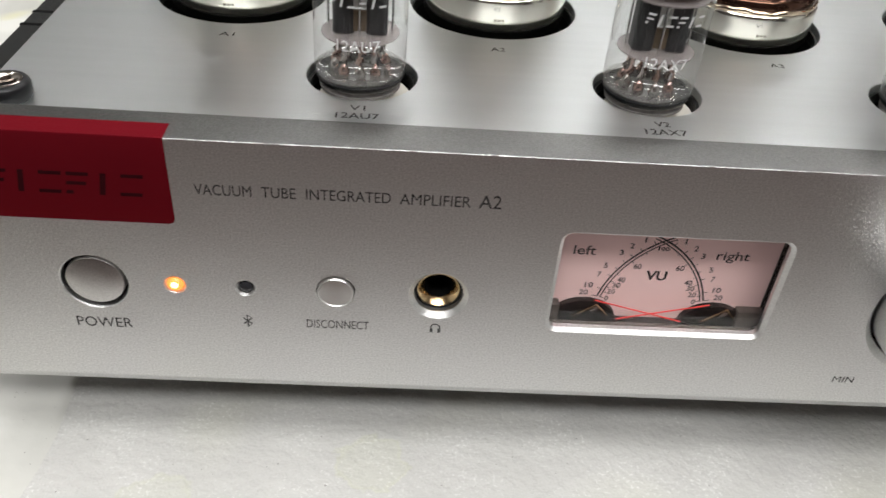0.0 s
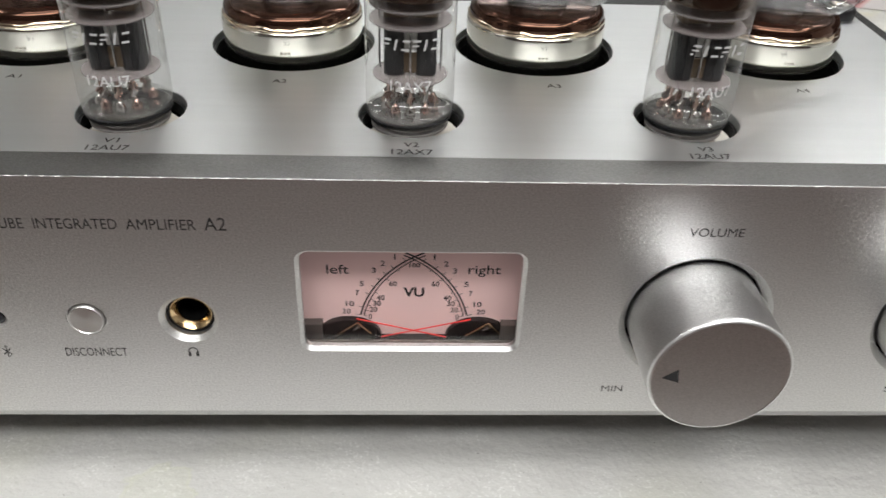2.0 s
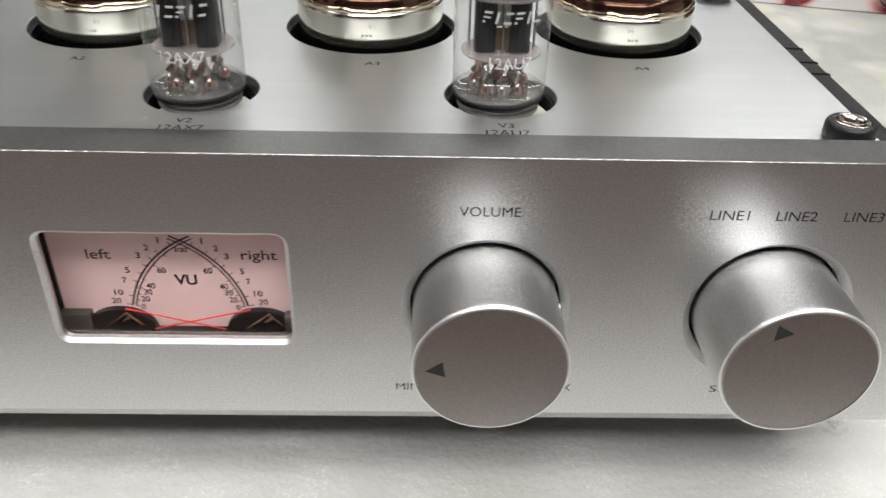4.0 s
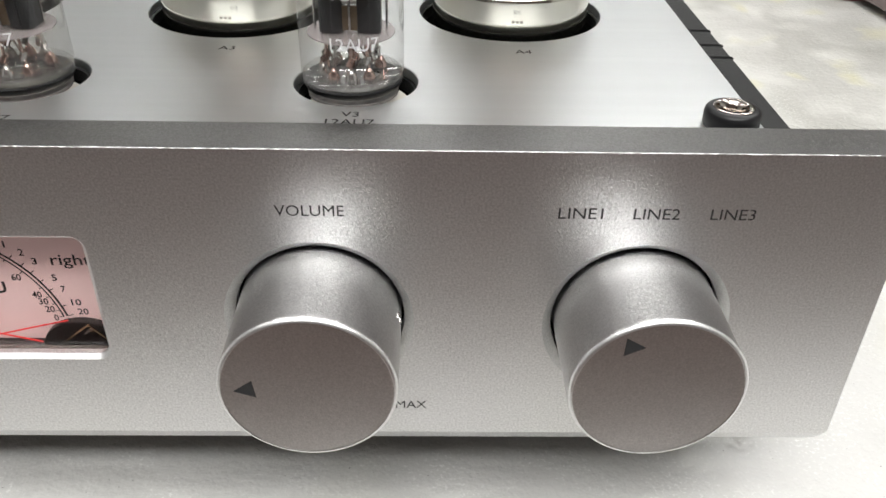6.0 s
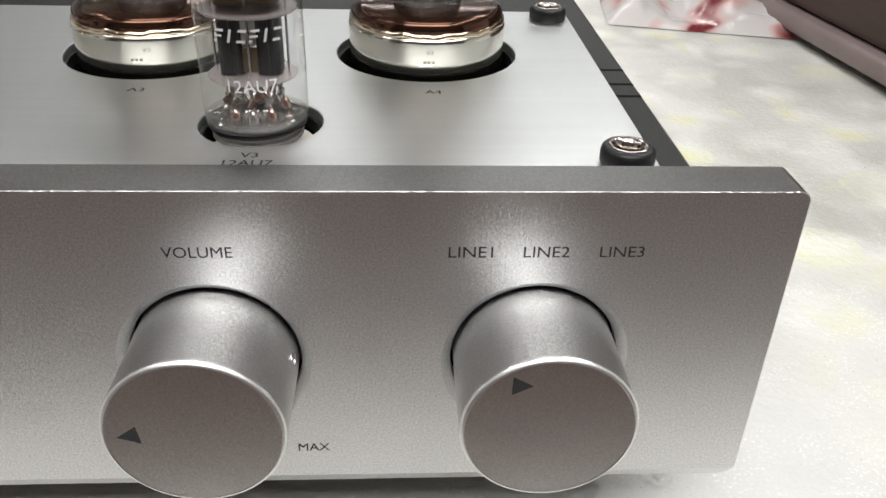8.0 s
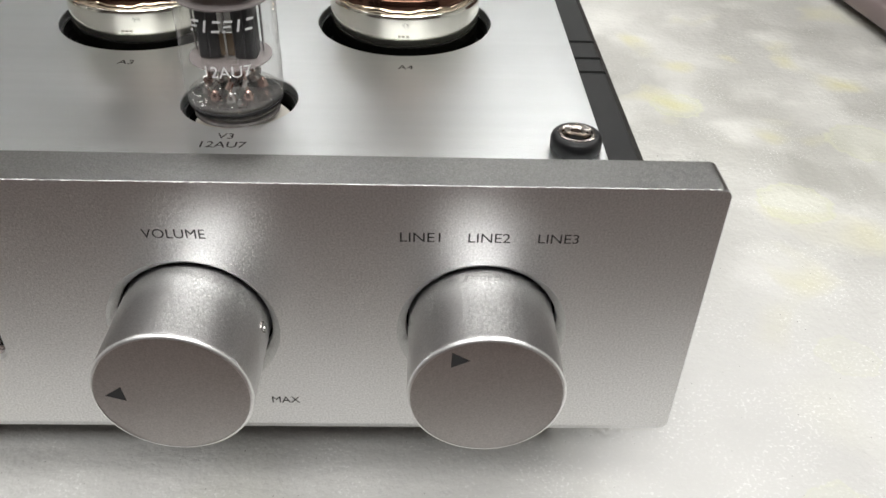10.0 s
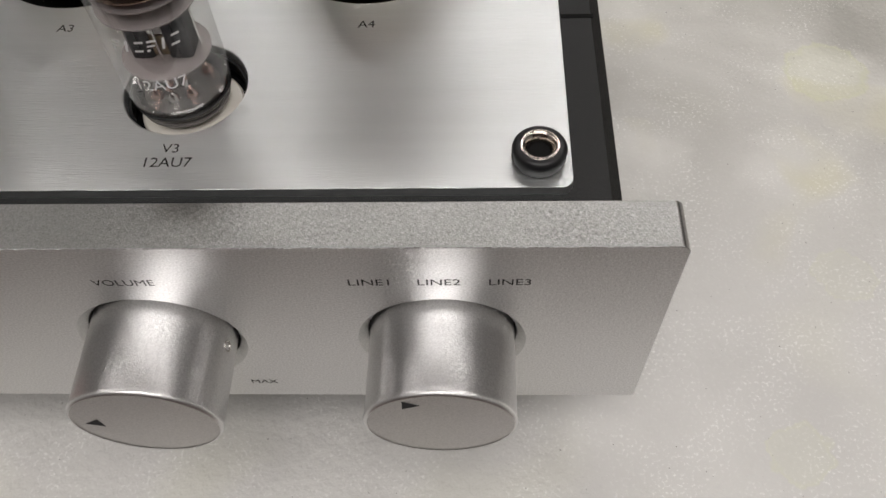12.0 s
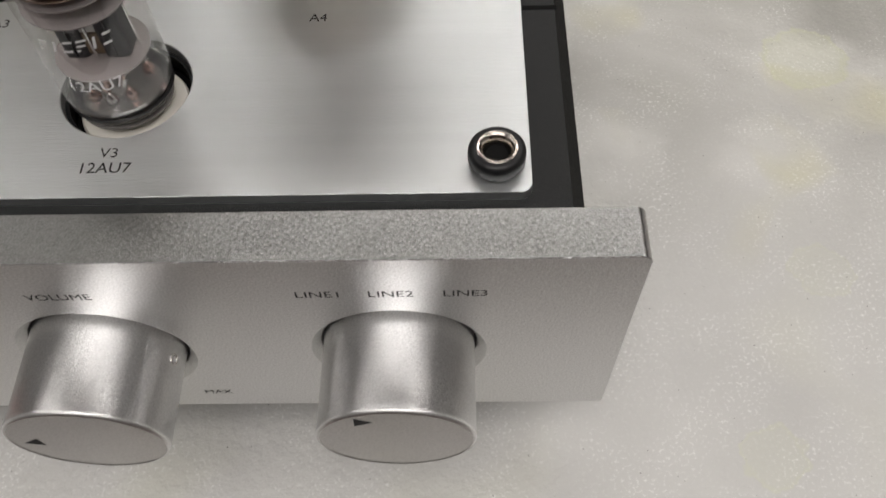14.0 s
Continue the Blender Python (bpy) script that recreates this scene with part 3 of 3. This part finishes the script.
def knob(x, z, name, tip, tail):
    m = facing(x, 0, z)
    body = part(name, lathe([(1.48, -0.5), (1.485, 1.7), (1.495, 1.74), (1.488, 1.77)], 128, m), ALU_KNOB, amp, "turned silver aluminium knob")
    part("bevel", lathe([(1.488, 1.77), (1.475, 1.795), (1.45, 1.818), (1.42, 1.824)], 128, m), KNOB_RIM, body, "bright cut bevel")
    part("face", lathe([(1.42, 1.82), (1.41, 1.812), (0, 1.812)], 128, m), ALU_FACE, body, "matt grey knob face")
    a, b = Vector((tip[0], 0, tip[1])), Vector((tail[0], 0, tail[1]))
    across = Vector((-(b - a).z, 0, (b - a).x)).normalized() * 0.185
    tri = bmesh.new()
    tri.faces.new([tri.verts.new(Vector((x, -1.816, z)) + p) for p in (a, b + across, b - across)])
    part("pointer", tri, INK, body, "dark triangular pointer")
    if name == "volume_knob":
        part("grub_screw", lathe([(0.12, 0.0), (0.12, 0.012), (0.09, 0.012), (0.08, -0.04), (0, -0.04)], 20,
             Matrix.Translation((x, 0, z)) @ Matrix.Rotation(radians(-12), 4, "Y") @ Matrix.Translation((1.48, -0.28, 0)) @ Matrix.Rotation(radians(90), 4, "Y")), STEEL, body)
    return body


knob(*KNOBS[0], "volume_knob", (-1.22, -0.02), (-0.87, 0.03))
knob(*KNOBS[1], "selector_knob", (-0.34, 0.955), (-0.68, 0.965))
# black discs close the knob wells in place of their shade
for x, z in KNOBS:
    part("knob_well", lathe([(1.55, -0.5), (0, -0.5)], 64, facing(x, 0, z)), HOLE_SHADE, amp)

# level meter
bm = slab(rrect(-2.75, 2.9, 2.83, 6.32, 0.1), [], 1.2, 1.3, XZ)
for x0, z0, x1, z1 in ((-2.75, 2.9, 2.83, 2.96), (-2.75, 6.26, 2.83, 6.32), (-2.75, 2.96, -2.68, 6.26), (2.76, 2.96, 2.83, 6.26)):
    box(x0, 0.22, z0, x1, 1.2, z1, bm)
meter = part("level_meter", bm, METER_BLACK, amp, "twin-needle level meter with a pinkish dial")
part("dial", slab(rrect(-2.6, 2.97, 2.7, 6.25, 0.02), [], 0.95, 1.0, XZ), DIAL, meter, "pale pink backlit dial card")
for x0, x1 in ((-2.66, -2.0), (2.12, 2.74)):
    part("side_bracket", box(x0, 0.7, 2.97, x1, 0.94, 3.44, bevel=0.02), METER_GREY, meter)
part("bottom_lip", box(-2.6, 0.24, 2.97, 2.7, 0.5, 3.2, bevel=0.04), METER_GREY, meter)
part("lip_highlight", box(-1.95, 0.21, 3.22, 1.85, 0.25, 3.26, bevel=0.01), STEEL, meter)


def dial(cx, cz):
    return (cx - 634) / 210 + 0.1, 3.54 + (370 - cz) * 0.00595


def circum(a, b, c):
    d = 2 * (a[0] * (b[1] - c[1]) + b[0] * (c[1] - a[1]) + c[0] * (a[1] - b[1]))
    s = [p[0] ** 2 + p[1] ** 2 for p in (a, b, c)]
    return (s[0] * (b[1] - c[1]) + s[1] * (c[1] - a[1]) + s[2] * (a[1] - b[1])) / d, (s[0] * (c[0] - b[0]) + s[1] * (a[0] - c[0]) + s[2] * (b[0] - a[0])) / d


MID = 0.1
DM = Matrix.Translation((0, 0.944, 0)) @ XZ
cx, cz = circum((-1.13, 3.54), (-0.66, 4.55), (0.1, 5.2))
R = math.hypot(-1.13 - cx, 3.54 - cz)
A0, A1 = math.atan2(3.54 - cz, -1.13 - cx) % (2 * math.pi), math.atan2(5.22 - cz, 0.35 - cx)
for side in (1, -1):
    def on(a, r):
        x = cx + r * math.cos(a)
        return (x if side > 0 else 2 * MID - x, cz + r * math.sin(a))
    bm = bmesh.new()
    for r, w in ((R, 0.042), (R - 0.075, 0.03)):
        ribbon([on(A0 + (A1 - A0) * k / 30, r) for k in range(31)], w, DM, bm)
    for k, h in ((0.0, 0.13), (0.1, 0.1), (0.27, 0.1), (0.37, 0.09), (0.47, 0.1), (0.56, 0.1), (0.66, 0.1), (0.8, 0.1)):
        a = A0 + (A1 - A0) * k
        ribbon([on(a, R), on(a, R + h)], 0.02, DM, bm)
    for k, h in ((0.0, 0.09), (0.07, 0.08), (0.14, 0.08), (0.22, 0.08), (0.32, 0.07), (0.52, 0.09), (0.68, 0.07)):
        a = A0 + (A1 - A0) * k
        ribbon([on(a, R - 0.07), on(a, R - 0.07 - h)], 0.02, DM, bm)
    part("scale", bm, DIAL_INK, meter)
    for body, px, pz, w in (("20", 307, 352, 0.19), ("10", 325, 315, 0.18), ("7", 362, 262, 0.08), ("5", 385, 218, 0.09), ("3", 443, 155, 0.09), ("2", 485, 122, 0.09), ("1", 541, 92, 0.035),
                            ("0", 422, 378, 0.08), ("20", 438, 343, 0.17), ("30", 455, 312, 0.17), ("40", 473, 285, 0.17), ("60", 533, 217, 0.17)):
        x, z = dial(px, pz)
        lettering(body, x if side > 0 else 2 * MID - x, 0.944, z, w * 1.06, 0.15, DIAL_INK, meter, name="numeral", bold=0.018)
for body, px, pz, w, h in (("100", 634, 130, 0.25, 0.12), ("VU", 632, 257, 0.48, 0.27)):
    x, z = dial(px, pz)
    lettering(body, x, 0.944, z, w, h, DIAL_INK, meter, bold=0.03)
lettering("left", -1.62, 0.944, 4.84, 0.5, 0.25, DIAL_INK, meter, bold=0.008)
lettering("right", 1.68, 0.944, 4.82, 0.74, 0.32, DIAL_INK, meter, bold=0.008)
for side in (-1, 1):
    part("needle", rod((MID - side * 1.32, 0.74, 3.59), (MID + side * 0.75, 0.7, 3.09), 0.016), NEEDLE, meter, "thin red needle")
    hx = MID + side * 1.5
    arc = [(hx + 0.76 * math.cos(radians(a)), 2.97 + 0.55 * math.sin(radians(a))) for a in range(0, 181, 10)]
    cover = part("coil_cover", slab(poly(arc), [], 0.78, 0.93, XZ), METER_BLACK, meter, "black half-round coil cover")
    bm = rod((hx - 0.28, 0.68, 3.14), (hx + 0.22, 0.66, 3.53), 0.022)
    rod((hx + 0.22, 0.66, 3.53), (hx + 0.5, 0.68, 3.2), 0.022, bm=bm)
    part("pivot_bracket", bm, GOLD, cover, "thin brass pivot bracket")
    part("pivot_tip", rod((hx + 0.12, 0.7, 3.3), (hx + 0.26, 0.66, 3.42), 0.05), STEEL, cover)
pane = part("pane", slab(rrect(-2.7, 2.97, 2.75, 6.25, 0.05), [], 0.205, 0.235, XZ), PANE, meter, "clear glass pane")
pane.visible_shadow = False

# ---- valves ----
def small_valve(x, kind, turn):
    v = empty("small_valve", x, 4.45, 0.9 + 7.06, "clear glass miniature vacuum tube with white print", "vacuum tube", "small vacuum tubes")
    part("socket", lathe([(0.3, -0.47), (1.04, -0.47), (1.08, -0.52), (1.05, -0.6), (0.0, -0.6)], 40, Matrix.Translation((0.13, -0.14, 0))), CERAMIC, v, "ivory ceramic socket")
    g = lathe([(0.0, -0.12), (0.8, -0.12), (0.99, -0.05), (1.04, 0.06), (1.055, 0.3), (1.055, 3.6), (0.98, 4.0), (0.82, 4.3), (0.5, 4.52), (0.2, 4.62), (0.16, 4.95), (0, 5.05)], 64)
    part("glass", g, GLASS, v).visible_shadow = False
    part("button", lathe([(0, -0.26), (0.94, -0.26), (0.94, -0.2), (0, -0.2)], 40), PHENOLIC, v)
    part("stem", lathe([(0, 0.06), (0.9, 0.06), (1.0, 0.1), (1.02, 0.2), (0.96, 0.235), (0.86, 0.2), (0, 0.19)], 48), STEM_GLASS, v, "thick glass stem")
    # dark refraction in the thick glass base, added as a black ring
    part("base_refraction_ring", lathe([(0.8, -0.1), (0.97, -0.08), (1.02, 0.0), (1.03, 0.05), (0.99, 0.07), (0.8, 0.02)], 48), RUBBER, v, "dark ring standing in for refraction in the glass base")
    part("lower_mica", lathe([(0, 1.0), (0.88, 1.0), (0.88, 1.03), (0, 1.03)], 40), MICA, v, "thin pale mica spacer")
    for z in (2.3, 2.68):
        part("upper_mica", lathe([(0, z), (0.93, z), (0.95, z + 0.02), (0.95, z + 0.05), (0, z + 0.05)], 40), MICA, v, "thin pinkish mica spacer")
    part("getter_shield", box(-0.62, -0.26, 2.4, 0.62, 0.26, 2.64, bevel=0.05), OLIVE_METAL, v, "brownish metal shield")
    for s in (-1, 1):
        body = part("anode", slab(rrect(s * 0.37 - 0.24, -0.3, s * 0.37 + 0.24, 0.3, 0.12), [], -2.29, -1.06, XY), ANODE, v, "dark grey anode")
        for k in (-1, 1):
            part("rib", box(s * 0.37 - 0.02, k * 0.3 - 0.05, 1.1, s * 0.37 + 0.02, k * 0.3 + 0.05, 2.28), ANODE, body)
        part("side_wire", rod((s * 0.72, 0.0, 0.95), (s * 0.72, 0.0, 2.75), 0.025), STEEL, v)
    # white glare between the anodes, drawn as a pale plate
    part("glare_plate", box(-0.14, -0.24, 1.62, 0.15, -0.2, 2.26), GLARE_METAL, v, "pale plate standing in for glare between the anodes")
    part("foot_plate", box(-0.17, -0.24, 1.1, 0.17, -0.19, 1.58), OLIVE_METAL, v, "brownish metal plate")
    for k in range(9):
        a = radians(20 + 36 * k)
        c, d = math.cos(a), math.sin(a)
        part("pin", rod((0.6 * c, 0.6 * d, 0.2), (0.5 * c, 0.5 * d, 1.0), 0.034), WIRE if k % 3 else STEEL, v)
        part("bead", lathe([(0.13, 0.0), (0.12, 0.08), (0.07, 0.17), (0.03, 0.22), (0, 0.24)], 14, Matrix.Translation((0.6 * c, 0.6 * d, 0.2))), STEEL if k % 2 else WIRE, v)
        part("weld", rod((0.57 * c - 0.05, 0.57 * d, 0.46), (0.5 * c + 0.04, 0.52 * d, 0.62), 0.07), WIRE if k % 2 else STEEL, v)
        part("lead", rod((0.53 * c, 0.53 * d, 0.58), (0.3 * c + 0.12 * d, 0.3 * d - 0.1 * c, 0.98), 0.022), STEEL, v)
    part("support_rod", rod((0.0, -0.32, 1.02), (0.0, -0.32, 3.4), 0.03), STEEL, v)
    part("getter", lathe([(1.0, 2.95), (1.015, 3.0), (1.02, 3.6), (0.95, 3.95), (0.76, 4.23), (0.4, 4.43), (0, 4.5)], 48), GETTER, v, "dark getter mirror inside the dome")
    bm = letters(kind, 0.96, 0.25)
    for q in bm.verts:
        a = q.co.x / 1.061 + radians(turn)
        q.co = Vector((1.061 * math.sin(a), -1.061 * math.cos(a), 1.08 + q.co.y))
    part("type_print", bm, WHITE_INK, v)
    for i in range(6):
        bm = bmesh.new()
        a0 = radians(turn) + (-0.68 + 0.225 * i) / 1.061
        strokes = ([(0.0, 0.2, 0.17, 0.25), (0.0, 0.1, 0.15, 0.14), (0.0, 0.0, 0.06, 0.05)], [(0.05, 0.0, 0.1, 0.25)], [(0.0, 0.2, 0.16, 0.25), (0.0, 0.0, 0.16, 0.05)])[i % 3]
        for u0, v0, u1, v1 in strokes:
            vs = []
            for u, w in ((u0, v0), (u1, v0), (u1, v1), (u0, v1)):
                a = a0 + (u + 0.22 * w) / 1.061
                vs.append(bm.verts.new((1.062 * math.sin(a), -1.062 * math.cos(a), 1.93 + w)))
            bm.faces.new(vs)
        part("maker_bar", bm, WHITE_INK, v, "white printed bar")
    return v


small_valve(VX[0] - 0.05, "12AU7", 1)
small_valve(VX[1] - 0.04, "12AX7", 1)
small_valve(VX[2] - 0.06, "12AU7", 8)


def power_valve():
    v = empty("power_valve", AX[0], 9.25, 0.9 + 7.0, "large clear power tube with nickel base", "vacuum tube", "large power tubes")
    part("base", lathe([(0.3, -0.6), (1.9, -0.6), (1.95, -0.5), (1.975, 0.7), (1.985, 0.76), (1.98, 0.82), (1.95, 0.87), (1.9, 0.9), (1.8, 0.91)], 72), TUBE_BASE, v, "shiny nickel-plated tube base")
    # mottled highlights of the base shoulder, shaped as a wavy bright ring
    wavy = lathe([(1.93, 0.86), (1.96, 0.9), (1.962, 0.94), (1.94, 0.985), (1.9, 1.01)], 96)
    for q in wavy.verts:
        turn = math.atan2(q.co.y, q.co.x)
        q.co.z += 0.022 * math.sin(9 * turn) + 0.014 * math.sin(23 * turn + 1)
    part("rim", wavy, RIM_HIGHLIGHT, v, "bright uneven ring standing in for shoulder highlights")
    for k in (-1, 0, 1):
        part("maker_bar", box(0.1 * k - 0.035, -1.977, 0.32, 0.1 * k + 0.035, -1.96, 0.38), FAINT_PRINT, v)
    part("collar", lathe([(1.9, 0.9), (1.915, 1.02), (1.9, 1.14), (1.84, 1.24), (1.74, 1.3), (1.6, 1.33), (0, 1.36)], 64), AMBER, v, "brown mirrored glass collar")
    g = lathe([(1.5, 1.31), (1.62, 1.4), (1.95, 1.6), (2.38, 2.06), (2.55, 2.6), (2.55, 6.5), (2.3, 7.6), (1.5, 8.4), (0, 8.7)], 64)
    part("glass", g, GLASS, v).visible_shadow = False
    part("press", lathe([(0.9, 1.24), (0.8, 2.1), (0.5, 2.5), (0, 2.55)], 32), SMOKED, v)
    part("lower_mica", lathe([(0, 3.0), (1.9, 3.0), (1.9, 3.05), (0, 3.05)], 40), MICA, v)
    part("anode", slab(rrect(-1.3, -0.7, 1.3, 0.7, 0.4), [], -6.4, -3.06, XY), ANODE, v, "dark grey anode box")
    part("upper_mica", lathe([(0, 6.4), (2.0, 6.4), (2.0, 6.45), (0, 6.45)], 40), MICA, v)
    for k in range(6):
        a = radians(60 * k + 15)
        part("lead", rod((0.5 * math.cos(a), 0.4 * math.sin(a), 1.24), (0.9 * math.cos(a), 0.5 * math.sin(a), 3.0), 0.05), WIRE if k % 2 else STEEL, v)
    part("heater", rod((-0.3, -0.3, 2.62), (0.3, -0.3, 2.66), 0.045), HEATER, v, "glowing orange heater end")
    return v


first = power_valve()
for x in AX[1:]:
    copy_thing(first, Matrix.Translation((x * CM, 9.25 * CM, 7.9 * CM)))
# black cups stand for the shade below the tube holes
for x in AX:
    part("valve_hole_shade", lathe([(2.2, 6.55), (2.2, 6.2), (0, 6.2)], 40, Matrix.Translation((x, 9.25, 0))), HOLE_SHADE, amp)
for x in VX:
    part("socket_well", lathe([(1.22, 6.55), (1.22, 6.3), (0, 6.3)], 40, Matrix.Translation((x, 4.45, 0))), HOLE_SHADE, amp)
for x in (-13.2, 13.2):
    for y in (4.0, 25.0):
        part("foot", lathe([(0, -0.9), (1.1, -0.9), (1.2, -0.8), (1.2, 1.2), (0, 1.2)], 40, Matrix.Translation((x, y, 0))), RUBBER, amp, "black rubber foot")

# ---- beyond the amplifier ----
chest = tagged(new("wooden_box"), "dark brown wooden box with a pale plinth on the table", "box")
chest.matrix_world = pose(0.3565, 0.15, 0, rz=6.3)
finish(box(0.008, 0.004, 0.0165, 0.24, 0.496, 0.2, bevel=0.004), "body", BROWN, chest, unit=1.0)
finish(box(0.0, 0.0, 0.004, 0.25, 0.5, 0.016, bevel=0.004), "plinth", PLINTH, chest, "pale pinkish grey rounded plinth", unit=1.0)
for x in (0.03, 0.22):
    for y in (0.03, 0.47):
        finish(lathe([(0, 0), (0.012, 0), (0.012, 0.006), (0, 0.006)], 24, Matrix.Translation((x, y, 0))), "foot", RUBBER, chest, unit=1.0)


def plastic_bag():
    m = mat("printed_plastic", (0.8, 0.76, 0.75), 0.15, Transmission_Weight=0.25)
    nt = m.node_tree
    b = nt.nodes["Principled BSDF"]
    tc = nt.nodes.new("ShaderNodeTexCoord")
    w = nt.nodes.new("ShaderNodeTexNoise")
    w.inputs["Scale"].default_value, w.inputs["Detail"].default_value = 26, 2
    ramp = nt.nodes.new("ShaderNodeValToRGB")
    e = ramp.color_ramp.elements
    e[0].position, e[0].color = 0.54, (0.75, 0.71, 0.7, 1)
    e[1].position, e[1].color = 0.7, (0.22, 0.035, 0.04, 1)
    e.new(0.62).color = (0.75, 0.48, 0.46, 1)
    nt.links.new(tc.outputs["Object"], w.inputs["Vector"])
    nt.links.new(w.outputs["Fac"], ramp.inputs["Fac"])
    nt.links.new(ramp.outputs["Color"], b.inputs["Base Color"])
    n = 46
    bm = bmesh.new()
    rows = []
    for i in range(n):
        row = []
        for k in range(n):
            u, v = i / (n - 1), k / (n - 1)
            p = Vector((u * 0.12 + 0.02 * v, v * 0.16 - 0.03 * u, 0))
            h = 0.012 + 0.02 * noise.noise(p * 28) + 0.009 * abs(noise.noise(p * 70))
            p.z = max(0.0, h) * min(1, 5 * min(u, 1 - u, v, 1 - v)) + 0.0006
            row.append(bm.verts.new(p))
        rows.append(row)
    for i in range(n - 1):
        for k in range(n - 1):
            bm.faces.new((rows[i][k], rows[i + 1][k], rows[i + 1][k + 1], rows[i][k + 1]))
    bmesh.ops.solidify(bm, geom=bm.faces[:], thickness=-0.0004)
    ob = finish(bm, "plastic_bag", m, angle=80, unit=1.0)
    ob.location = (0.228, 0.395, 0)
    tagged(ob, "crumpled clear plastic bag with red print on the table", "plastic bag")


plastic_bag()
